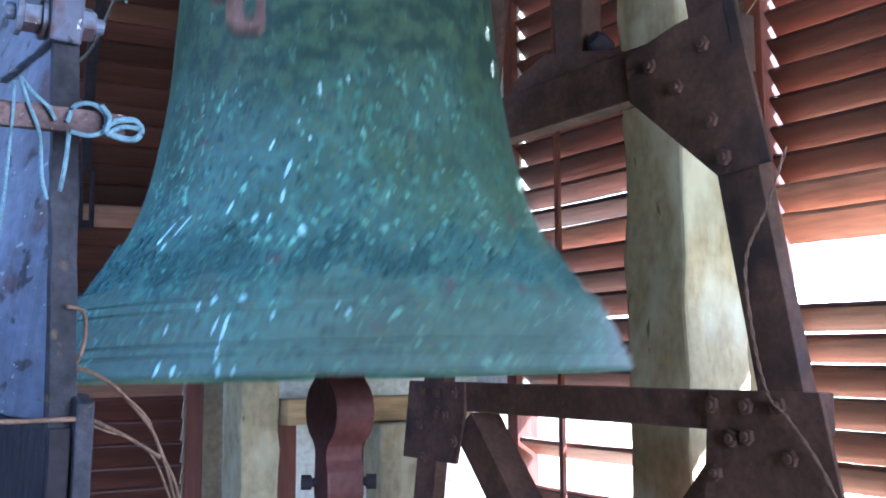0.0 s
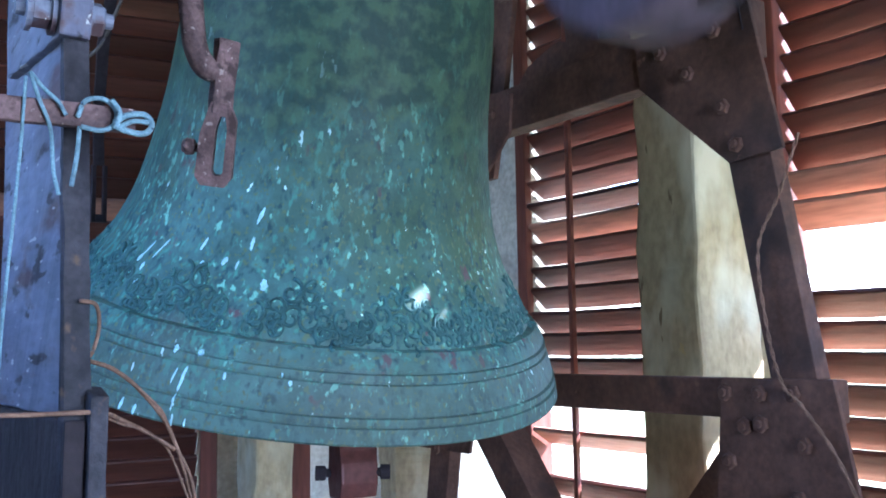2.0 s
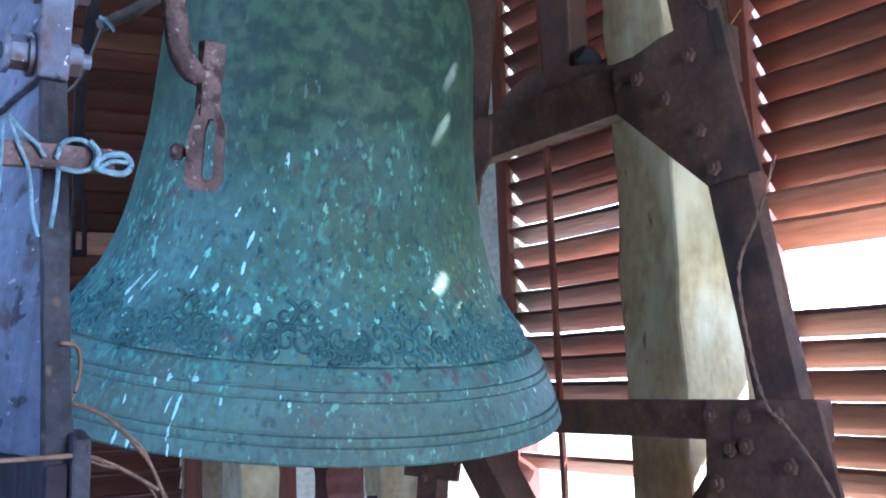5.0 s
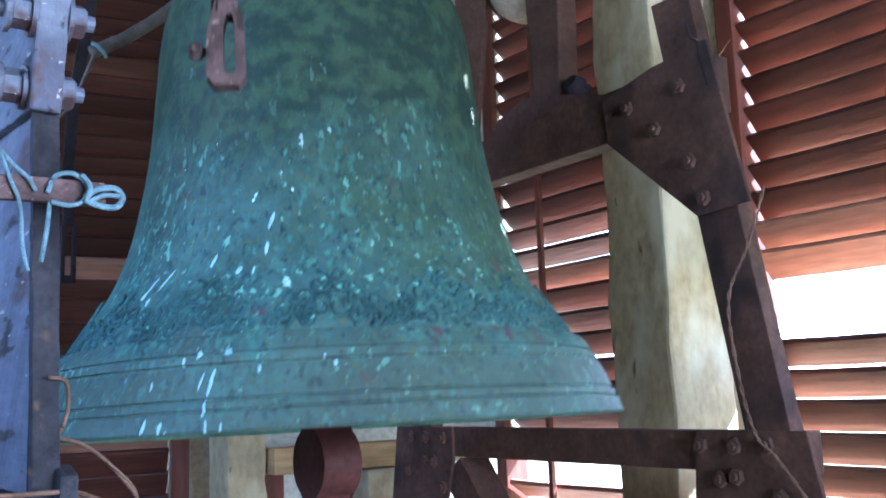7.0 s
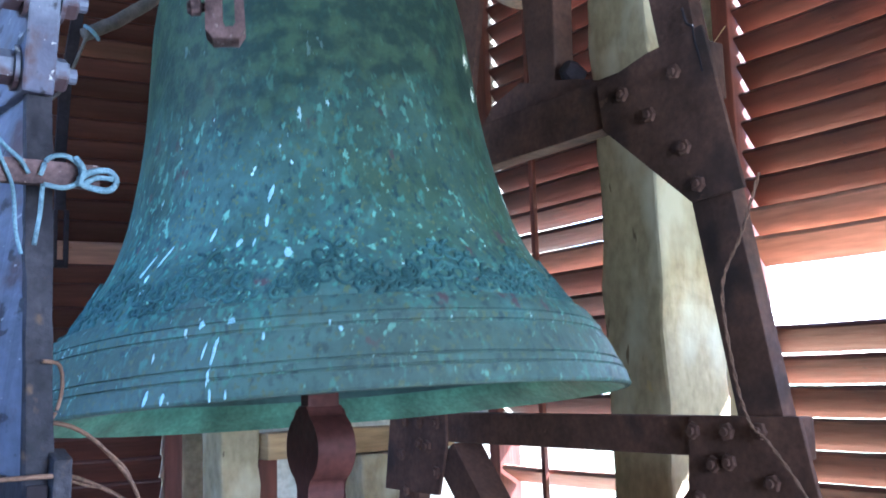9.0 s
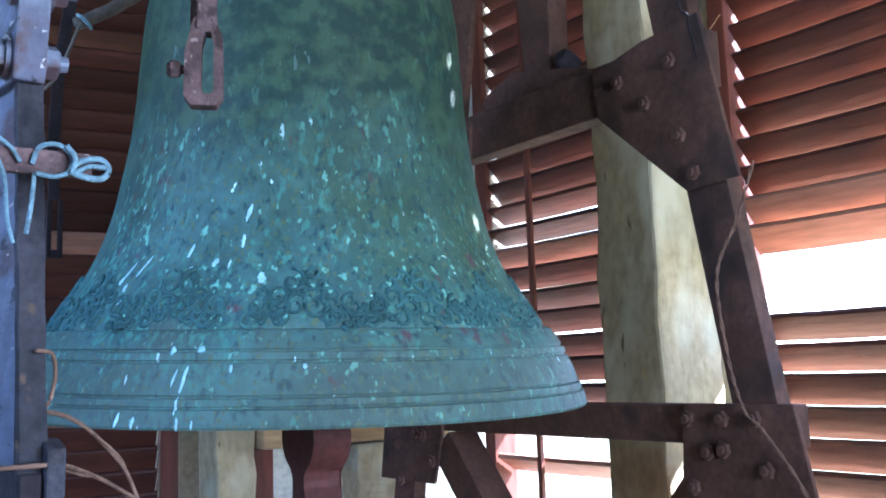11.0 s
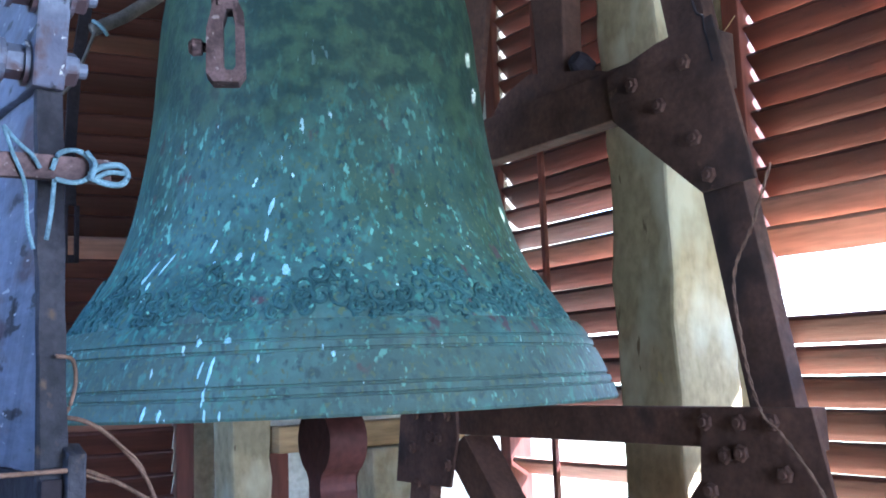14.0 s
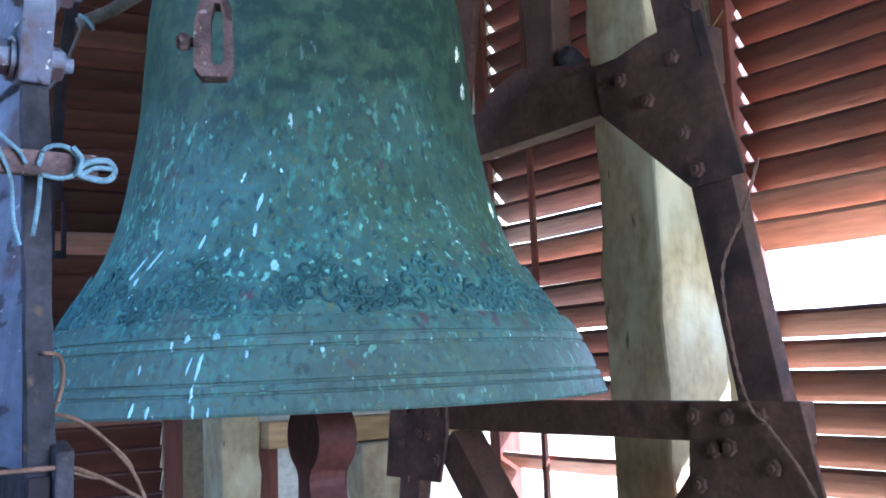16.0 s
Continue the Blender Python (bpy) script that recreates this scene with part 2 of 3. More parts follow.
def plate(points, axis, a, b, bevel=0.003, bm=None):
    """A flat plate: its outline in the plane across the axis (0 is x, 1 is y), from a to b along it."""
    bm = bm or bmesh.new()

    def at(p, h):
        return Vector((h, p[0], p[1])) if axis == 0 else Vector((p[0], h, p[1]))

    lo = [bm.verts.new(at(p, a)) for p in points]
    hi = [bm.verts.new(at(p, b)) for p in points]
    k = len(points)
    bm.faces.new(lo[::-1])
    bm.faces.new(hi)
    for i in range(k):
        bm.faces.new((lo[i], lo[(i + 1) % k], hi[(i + 1) % k], hi[i]))
    if bevel:
        es = list({e for v in lo + hi for e in v.link_edges})
        bmesh.ops.bevel(bm, geom=es, offset=bevel, segments=2, affect="EDGES", profile=0.6)
    return bm


def lathe(profile, steps=96, bm=None, m=None, caps=True):
    """Turns an outline of (radius, height) round the z axis."""
    bm = bm or bmesh.new()
    rings = []
    for r, z in profile:
        rings.append([bm.verts.new((r * math.cos(2 * math.pi * i / steps), r * math.sin(2 * math.pi * i / steps), z)) for i in range(steps)])
    for a, b in zip(rings, rings[1:]):
        for i in range(steps):
            bm.faces.new((a[i], a[(i + 1) % steps], b[(i + 1) % steps], b[i]))
    for ring in (rings[0], rings[-1]) if caps else ():
        if profile[0 if ring is rings[0] else -1][0] > 1e-4:
            bm.faces.new(ring)
    if m is not None:
        bmesh.ops.transform(bm, matrix=m, verts=[v for r in rings for v in r])
    return bm


def tube(points, radius, sides=8, bm=None, taper=1.0):
    """A round bar along smooth points."""
    bm = bm or bmesh.new()
    pts = [Vector(p) for p in points]
    rings = []
    for i, p in enumerate(pts):
        d = (pts[min(i + 1, len(pts) - 1)] - pts[max(i - 1, 0)]).normalized()
        up = Vector((0, 0, 1)) if abs(d.z) < 0.9 else Vector((1, 0, 0))
        s = d.cross(up).normalized()
        u = s.cross(d)
        r = radius * (1 + (taper - 1) * i / max(1, len(pts) - 1))
        rings.append([bm.verts.new(p + r * (math.cos(2 * math.pi * k / sides) * s + math.sin(2 * math.pi * k / sides) * u)) for k in range(sides)])
    for a, b in zip(rings, rings[1:]):
        for k in range(sides):
            bm.faces.new((a[k], a[(k + 1) % sides], b[(k + 1) % sides], b[k]))
    bm.faces.new(rings[0][::-1])
    bm.faces.new(rings[-1])
    return bm


def smooth_line(points, n=8):
    """Catmull-Rom points through the given ones."""
    p = [Vector(q) for q in points]
    p = [2 * p[0] - p[1]] + p + [2 * p[-1] - p[-2]]
    out = []
    for i in range(1, len(p) - 2):
        for k in range(n):
            t = k / n
            out.append(0.5 * ((2 * p[i]) + (p[i + 1] - p[i - 1]) * t + (2 * p[i - 1] - 5 * p[i] + 4 * p[i + 1] - p[i + 2]) * t * t + (3 * p[i] - p[i - 1] - 3 * p[i + 1] + p[i + 2]) * t ** 3))
    return out + [p[-2]]


def hexbolt(r, h, axis="x", washer=True):
    """A hexagonal bolt head with a washer, facing along -axis."""
    bm = bmesh.new()
    pr = [(r * 1.32, 0), (r * 1.32, 0.005)] if washer else []
    if pr:
        lathe([(0.0001, 0)] + pr + [(0.0001, 0.005)], 20, bm)
    lathe([(0.0001, 0.004), (r, 0.004), (r, h * 0.85), (r * 0.86, h), (0.0001, h)], 6, bm)
    lathe([(0.0001, h * 0.9), (r * 0.5, h * 0.9), (r * 0.45, h * 1.5), (0.0001, h * 1.5)], 12, bm)
    turn = Matrix.Rotation(radians(-90), 4, "Y") if axis == "x" else Matrix.Rotation(radians(90), 4, "X")
    bmesh.ops.transform(bm, matrix=turn, verts=bm.verts[:])
    return bm


# ---- the belfry: floor, ceiling, walls with louvres ----
def wall_with_openings(name, m, length, openings, z0=0.0, z1=4.4, thick=0.25, label=""):
    """A wall along its own x, inner face at y=0, cut by openings (x0, x1, za, zb)."""
    bm = bmesh.new()
    xs = sorted({0.0, length, *[v for o in openings for v in o[:2]]})
    for a, b in zip(xs, xs[1:]):
        cut = sorted((o[2], o[3]) for o in openings if o[0] <= a + 1e-6 and o[1] >= b - 1e-6)
        z = z0
        for lo, hi in cut + [(z1, z1)]:
            if lo - z > 1e-4:
                box((a, 0, z), (b, thick, lo), 0, None, bm)
            z = hi
    bmesh.ops.remove_doubles(bm, verts=bm.verts[:], dist=1e-4)
    ob = part(name, bm, PLASTER)
    ob.matrix_world = m
    return tagged(ob, label, "wall", kind="structure")


def louvre_slat(length, width=0.125, thick=0.023, at=0.0):
    """A board with rounded edges along y, its inner edge at the origin's height."""
    bm = bmesh.new()
    n = 5
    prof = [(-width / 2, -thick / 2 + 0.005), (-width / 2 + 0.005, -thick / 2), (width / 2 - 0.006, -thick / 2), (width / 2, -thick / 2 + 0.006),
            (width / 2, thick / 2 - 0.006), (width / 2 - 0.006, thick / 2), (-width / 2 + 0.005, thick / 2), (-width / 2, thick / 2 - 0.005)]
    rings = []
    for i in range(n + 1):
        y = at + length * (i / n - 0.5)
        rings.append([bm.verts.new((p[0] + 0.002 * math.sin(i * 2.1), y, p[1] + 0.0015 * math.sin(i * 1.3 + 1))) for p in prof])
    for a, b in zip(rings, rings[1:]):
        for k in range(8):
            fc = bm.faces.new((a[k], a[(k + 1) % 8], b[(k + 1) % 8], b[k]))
            fc.material_index = 1 if k in (3, 4, 5) else 0  # upper and outer faces are paler, to bounce light onto the slat above
    bm.faces.new(rings[0])
    bm.faces.new(rings[-1][::-1])
    return bm


def louvre(name, place, rz, length, z_lo, z_hi, pitch, missing=(), pale=(), flat=(), tilt=41, label="", stiles=(0.07, 0.07), seed=1, broken=(), bounce_side=None):
    """A louvred shutter in its own space: it runs along +y from 0 to length, its outer side is +x."""
    rnd = random.Random(seed)
    bounce_side = bounce_side or BOUNCE_PALE
    th = thing(name, place, rz, label, "louvre", "belfry louvres")
    for y0, y1 in ((-stiles[0], 0.0), (length, length + stiles[1])):
        part("stile", box((-0.035, y0, z_lo - 0.1), (0.09, y1, z_hi + 0.1), 0.005), FRAMEWOOD, th)
    part("rail", box((-0.03, 0, z_lo - 0.1), (0.085, length, z_lo - 0.035), 0.005), FRAMEWOOD, th)
    part("rail", box((-0.03, 0, z_hi + 0.035), (0.085, length, z_hi + 0.1), 0.005), FRAMEWOOD, th)
    a = mesh_of("slat", louvre_slat(length - 0.012), (SLAT, bounce_side), False)
    b = mesh_of("slat", louvre_slat(length - 0.012), (SLAT_LIT, bounce_side), False)
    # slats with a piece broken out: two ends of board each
    ends = {n: [mesh_of("slat", louvre_slat(hi - lo, at=(lo + hi) / 2), (SLAT, bounce_side), False) for lo, hi in ((-length / 2, at - length / 2), (at + 0.013 - length / 2, length / 2))] for n, at in broken}
    k, z = 0, z_lo
    while z < z_hi:
        for me in () if k in missing else ends[k] if k in ends else (b if k in pale else a,):
            ob = new("slat", me)
            ob.parent = th
            turn = (flat[k] if k in flat else tilt) + rnd.uniform(-3, 3)
            ob.matrix_basis = pose(0.03 + rnd.uniform(-0.004, 0.004), length / 2, z + rnd.uniform(-0.005, 0.005), rnd.uniform(-0.25, 0.25), turn, 0)
        k, z = k + 1, z + pitch
    return th


tagged(part("floor", box((-2.0, -2.2, -0.12), (3.2, 4.9, 0.0), 0), FLOORWOOD), "old dusty wooden belfry floor boards", "floor", kind="structure")
tagged(part("ceiling", box((-2.0, -2.2, 4.4), (3.2, 4.9, 4.55), 0), CEILWOOD), "dark boarded belfry ceiling", "ceiling", kind="structure")
tagged(part("ground", box((-1500, -1500, -12.2), (1500, 1500, -12.0), 0), GROUND), "green land far below the tower", "ground", kind="structure")
XW = 2.74
wall_with_openings("wall_east", Matrix(((0, 1, 0, XW), (1, 0, 0, -2.2), (0, 0, 1, 0), (0, 0, 0, 1))), 7.0,
                   [(2.9, 4.28, 0.75, 4.3), (4.42, 5.58, 0.75, 3.5), (5.58, 5.95, 0.75, 1.40)], thick=0.10, label="pale plastered tower wall with louvred openings")
NT = pose(1.07, 3.9, 0, 0, 0, -8)
wall_with_openings("wall_north", NT @ pose(-4.2, 0.06, 0), 6.6, [(2.58, 4.55, 0.75, 3.5)], label="pale plastered tower wall with a louvred opening")
wall_with_openings("wall_south", pose(-2.0, -2.0, 0) @ Matrix.Scale(-1, 4, (0, 1, 0)), 5.2, [(2.1, 3.7, 1.0, 2.5)], label="plastered tower wall with an open window")
wall_with_openings("wall_west", Matrix(((0, -1, 0, -1.75), (1, 0, 0, -2.2), (0, 0, 1, 0), (0, 0, 0, 1))), 7.2, [(3.3, 4.9, 1.9, 3.6)], label="plastered tower wall with an open window")

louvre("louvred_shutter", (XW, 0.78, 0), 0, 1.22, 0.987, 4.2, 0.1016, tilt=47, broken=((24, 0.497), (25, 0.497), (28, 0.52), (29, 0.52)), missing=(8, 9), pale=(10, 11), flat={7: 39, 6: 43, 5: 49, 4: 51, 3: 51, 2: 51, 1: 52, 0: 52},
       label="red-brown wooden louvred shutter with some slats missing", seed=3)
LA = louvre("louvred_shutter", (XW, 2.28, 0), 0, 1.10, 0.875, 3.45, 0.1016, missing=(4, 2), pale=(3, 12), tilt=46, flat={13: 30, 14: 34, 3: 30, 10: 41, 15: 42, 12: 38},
            label="red-brown wooden louvred shutter with broken slats", seed=5, bounce_side=BOUNCE_DIM)
part("rod", box((-0.062, 0.765, 0.9), (-0.040, 0.79, 3.42), 0.004), FRAMEWOOD, LA, "thin vertical wooden rod")
LN = louvre("louvred_shutter", (1.345, 3.855, 0), 82, 1.75, 0.94, 3.45, 0.0863, pale=(6, 14), flat={24: 40},
            label="dark red wooden louvred shutter on the far wall", tilt=53, seed=7, bounce_side=BOUNCE_DIM)

# limed timber posts
def timber_post(lo, hi, label):
    bm = bmesh.new()
    box(lo, hi, 0.012, None, bm)
    bmesh.ops.subdivide_edges(bm, edges=[e for e in bm.edges if abs((e.verts[0].co - e.verts[1].co).z) > 0.5], cuts=60, use_grid_fill=True)
    for v in bm.verts:
        w = noise.noise_vector(v.co * 4.0) * 0.010 + noise.noise_vector(v.co * 19.0) * 0.008
        v.co += Vector((w.x, w.y, 0))
    return tagged(part("timber_post", bm, POST), label, "post", "timber posts")


timber_post((2.15, 1.885, 0), (2.42, 2.13, 4.4), "rough limewashed square timber post beside the bell frame")
timber_post((1.41, 3.42, 0), (1.57, 3.60, 4.4), "limewashed timber post against the far wall")
timber_post((1.98, 3.34, 0), (2.16, 3.48, 1.32), "short limewashed timber post under a tan beam")
tagged(part("cross_beam", box((1.575, 3.36, 1.325), (2.45, 3.47, 1.425), 0.008), BOARD), "tan wooden cross beam against the far wall", "beam")
tagged(part("wall_board", box((1.60, 3.50, 0.0), (1.68, 3.55, 1.32), 0.004), FRAMEWOOD), "narrow red-brown board on the far wall", "board")

# ---- the bell frame: two steel trestles ----
def fine_line(profile, n):
    pts = smooth_line([(r, 0, z) for r, z in profile], n)
    return [(max(p.x, 0.0001), p.z) for p in pts]


def mirror(pts, y0):
    return [(2 * y0 - y, z) for y, z in pts][::-1]


YC = 2.10


def trestle(name, X, material, label, thick=0.05):
    """One side of the bell frame, in the plane x = X: legs, two beams, gussets, each bolt."""
    th = thing(name, (X, 0, 0), 0, label, "bell frame", "bell frame trestles")
    leg = [(1.06, 0.0), (1.185, 0.0), (1.64, 2.62), (1.515, 2.62)]
    for pts in (leg, mirror(leg, YC)):
        part("leg", plate(pts, 0, 0.012, 0.012 + thick), material, th)
    part("upper_beam", box((0.0, 1.45, 2.28), (0.07, 2.75, 2.425), 0.006), material, th)
    part("lower_beam", box((0.0, 1.275, 1.40), (0.06, 2.925, 1.496), 0.006), material, th)
    strut = [(1.52, 1.33), (1.62, 1.398), (2.27, 0.64), (2.17, 0.60)]
    for k, pts in enumerate((strut, mirror(strut, YC))):
        part("brace", plate(pts, 0, 0.002 + 0.122 * (1 - k), 0.118 + 0.122 * (1 - k)), material, th)
    part("sill_beam", box((0.0, 0.9, 0.002), (0.10, 3.3, 0.14), 0.006), material, th)
    up = [(1.45, 2.46), (1.636, 2.44), (1.82, 2.40), (1.807, 2.272), (1.519, 2.021), (1.36, 2.03)]
    low = [(1.265, 1.498), (1.572, 1.498), (1.606, 1.12), (1.19, 1.12)]
    far_low = [(2.60, 1.498), (2.94, 1.498), (2.985, 1.225), (2.652, 1.225), (2.60, 1.39)]
    for pts in (up, mirror(up, YC), low, far_low):
        part("gusset", plate(pts, 0, -0.012, 0.0), material, th)
    b = mesh_of("bolt", hexbolt(0.021, 0.015, washer=False), material)
    for y, z in ((1.487, 2.06), (1.523, 2.16), (1.63, 2.27), (1.72, 2.35), (1.54, 2.36), (1.555, 1.462), (1.455, 1.462), (1.365, 1.465), (1.50, 1.385), (1.455, 1.392), (1.34, 1.35), (1.55, 1.30), (1.36, 1.23)):
        for q in (y, 2 * YC - y):
            ob = new("bolt", b)
            ob.parent, ob.matrix_basis = th, pose(-0.012, q, z, random.uniform(0, 60), 0, 0)
    return th


trestle("bell_trestle", 1.87, IRON, "rusty dark riveted steel bell frame trestle")

part("rear_leg", plate([(2.40, 3.08), (2.523, 2.469), (2.596, 2.16), (2.67, 2.16), (2.66, 2.469), (2.60, 3.08)], 0, 0.072, 0.094), IRON, bpy.data.objects["bell_trestle"])

# bearing block on the far upper beam, with its pale lead-capped trunnion housing
bearing = thing("bell_bearing", (1.90, 2.10, 2.425), 0, "dark cast bearing block on the bell frame beam", "bearing")
part("base", plate([(-0.28, 0.0), (0.30, 0.0), (0.24, 0.06), (0.10, 0.10), (-0.16, 0.04)], 0, 0.0, 0.10), IRON, bearing)
part("standard", plate([(-0.055, 0.04), (0.065, 0.04), (0.09, 0.46), (-0.07, 0.46)], 0, 0.01, 0.09, 0.01), IRON, bearing)
part("bolt", lathe([(0.0001, 0), (0.034, 0), (0.034, 0.04), (0.024, 0.06), (0.0001, 0.06)], 14, None, pose(0.05, -0.115, 0.06, 0, -60, 0)), BLACK, bearing)
part("housing", lathe(fine_line([(0.0001, -0.10), (0.07, -0.09), (0.12, -0.02), (0.135, 0.05), (0.11, 0.12), (0.0001, 0.16)], 4), 28, None, pose(0.10, 0.20, 0.53, 90, 20, 0)), CLAY, bearing, "pale lumpy lead housing", smooth=True)

# twisted cable that hangs down the far leg
cable_pts = [(1.835, 1.30, 2.05), (1.835, 1.36, 1.92), (1.835, 1.425, 1.80), (1.835, 1.412, 1.616), (1.835, 1.378, 1.487), (1.832, 1.323, 1.435), (1.84, 1.232, 1.296), (1.85, 1.15, 1.05), (1.86, 1.10, 0.6)]
cab = new("cable")
tagged(cab, "thin rusty twisted cable hanging on the bell frame", "cable")
for k in range(2):
    line = smooth_line(cable_pts, 14)
    line = [p + Vector((0.0022 * math.cos(i * 0.9 + k * math.pi), 0.003 * math.sin(i * 0.9 + k * math.pi), 0)) for i, p in enumerate(line)]
    part("strand", tube(line, 0.0024, 6), WIRE, cab, smooth=True)

# a loose wire end at the upper gusset, and a dry straw caught behind it
loose = new("loose_wire")
tagged(loose, "short loose iron wire behind the upper gusset", "wire")
part("strand", tube(smooth_line([(1.860, 1.508, 2.521), (1.860, 1.497, 2.479), (1.860, 1.478, 2.462), (1.860, 1.474, 2.427), (1.860, 1.465, 2.390), (1.860, 1.457, 2.340)], 5), 0.004, 6), BLACK, loose, smooth=True)
straw = part("straw", tube(smooth_line([(2.450, 1.920, 2.636), (2.450, 1.868, 2.658), (2.450, 1.821, 2.696)], 5), 0.0016, 5), BOARD, None, smooth=True)
tagged(straw, "thin dry straw caught between frame and louvre", "straw")

# ---- the bell ----
PIVOT = (1.034, 1.95, 2.45)
OUT = [(0.285, 0.046), (0.315, 0.034), (0.338, 0.012), (0.352, -0.022), (0.359, -0.06), (0.366, -0.11), (0.374, -0.21), (0.386, -0.34), (0.404, -0.45), (0.432, -0.57), (0.468, -0.66), (0.508, -0.722), (0.545, -0.779), (0.552, -0.790),
       (0.554, -0.798), (0.572, -0.7995), (0.584, -0.811), (0.5965, -0.832), (0.593, -0.8332), (0.5945, -0.8372), (0.602, -0.8385), (0.606, -0.8505), (0.602, -0.8517), (0.6035, -0.8557), (0.609, -0.857),
       (0.622, -0.883), (0.632, -0.909), (0.628, -0.9102), (0.630, -0.9142), (0.637, -0.9155), (0.640, -0.9265), (0.636, -0.9277), (0.638, -0.9317), (0.644, -0.933), (0.649, -0.952), (0.652, -0.960)]
IN = [(0.649, -0.965), (0.638, -0.966), (0.592, -0.926), (0.575, -0.900), (0.550, -0.86), (0.505, -0.775), (0.455, -0.70), (0.415, -0.60), (0.378, -0.45), (0.352, -0.30), (0.338, -0.15), (0.325, -0.02), (0.27, 0.015), (0.0001, 0.02)]


OUT = [(r, z + 0.05) for r, z in OUT]
IN = [(r, z + 0.05) for r, z in IN]
bell = thing("church_bell", PIVOT, 0, "large green-patinated bronze church bell with paint splashes", "bell")
part("body", lathe([(0.0001, 0.125)] + fine_line(OUT[:13], 5)[:-1] + OUT[12:] + IN[:2], 180, caps=False), BRONZE, bell, smooth=True, crease=0.4)
part("lip_ring", lathe(fine_line(IN[1:4], 4), 128, caps=False), LIP, bell, "worn bright green inner lip", smooth=True)
part("inner_wall", lathe(fine_line(IN[3:], 4), 128, caps=False), BRONZE_IN, bell, "dark green inside of the bell", smooth=True)


def radius_at(z):
    for (r0, z0), (r1, z1) in zip(OUT, OUT[1:]):
        if z1 <= z <= z0:
            return r0 + (r1 - r0) * (z - z0) / (z1 - z0 - 1e-9)
    return OUT[-1][0]


def ornament():
    """A cast garland of scrolls, with an arched crest at each lobe."""
    rnd = random.Random(11)
    bm = bmesh.new()
    lobes = 15

    def scroll(a0, z0, size, hand, turns, start):
        pts = []
        n = int(10 + 9 * turns)
        for i in range(n):
            u = i / (n - 1)
            r = size * (1 - 0.82 * u)
            w = start + hand * turns * 2 * math.pi * u
            z = z0 - 0.007 + r * math.sin(w)
            rad = radius_at(z) + 0.0004
            ang = a0 + r * math.cos(w) / rad
            pts.append((rad * math.cos(ang), rad * math.sin(ang), z))
        tube(pts, 0.0038 + 0.0020 * rnd.random(), 6, bm, 0.55)

    for k in range(lobes):
        c = 2 * math.pi * k / lobes + 0.035 + rnd.uniform(-0.03, 0.03)
        for side in (-1, 1):
            scroll(c + side * 0.045, -0.655, 0.026, side, 1.1, math.pi / 2)
            scroll(c + side * 0.095, -0.682, 0.022, -side, 1.2, -math.pi / 2)
            scroll(c + side * 0.165, -0.700, 0.022, side, 1.2, math.pi / 2)
            scroll(c + side * 0.03, -0.700, 0.024, -side, 1.2, 0.4)
            scroll(c + side * 0.085, -0.722, 0.018, side, 1.1, 1.2)
            scroll(c + side * 0.185, -0.728, 0.014, -side, 1.0, 2.0)
        for i in range(44):
            h = rnd.random()
            a = c + rnd.uniform(-0.21, 0.21)
            top = -0.735 + 0.105 * max(0.45, math.cos((a - c) / 0.17 * 1.3))
            scroll(a, -0.737 + (top + 0.737) * h, rnd.uniform(0.007, 0.015), rnd.choice((-1, 1)), rnd.uniform(0.4, 0.8), rnd.uniform(0, 6))
    return bm


part("ornament_band", ornament(), GRIMY, bell, "dark cast scroll garland", smooth=True)


def pitted_bar(bm):
    bmesh.ops.subdivide_edges(bm, edges=[e for e in bm.edges if (e.verts[0].co - e.verts[1].co).length > 0.1], cuts=10, use_grid_fill=True)
    for v in bm.verts:
        v.co += noise.noise_vector(v.co * 45.0) * 0.002
    return bm


def splash(angle, z, w, h, slant=0.0, seed=0):
    """A dried streak on the bell's outside: a thin ragged patch that follows its curve."""
    rnd = random.Random(seed)
    bm = bmesh.new()
    a0 = radians(angle)
    n = 18
    ring = []
    for i in range(n):
        u = 2 * math.pi * i / n
        k = rnd.uniform(0.6, 1.15)
        dx, dz = w / 2 * math.cos(u) * k, h / 2 * math.sin(u) * rnd.uniform(0.8, 1.1)
        dx += slant * dz
        ring.append((dx, dz))

    def on(dx, dz, lift):
        zz = z + dz
        r = radius_at(zz) + lift
        return bm.verts.new((r * math.cos(a0 + dx / r), r * math.sin(a0 + dx / r), zz))

    edge = [on(dx, dz, 0.0004) for dx, dz in ring]
    mid = [on(dx * 0.6, dz * 0.6, 0.0022) for dx, dz in ring]
    top = on(0, 0, 0.0026)
    for i in range(n):
        j = (i + 1) % n
        bm.faces.new((edge[i], edge[j], mid[j], mid[i]))
        bm.faces.new((mid[i], mid[j], top))
    return part("splash", bm, SPLASH, bell, "dried pale splash", smooth=True)


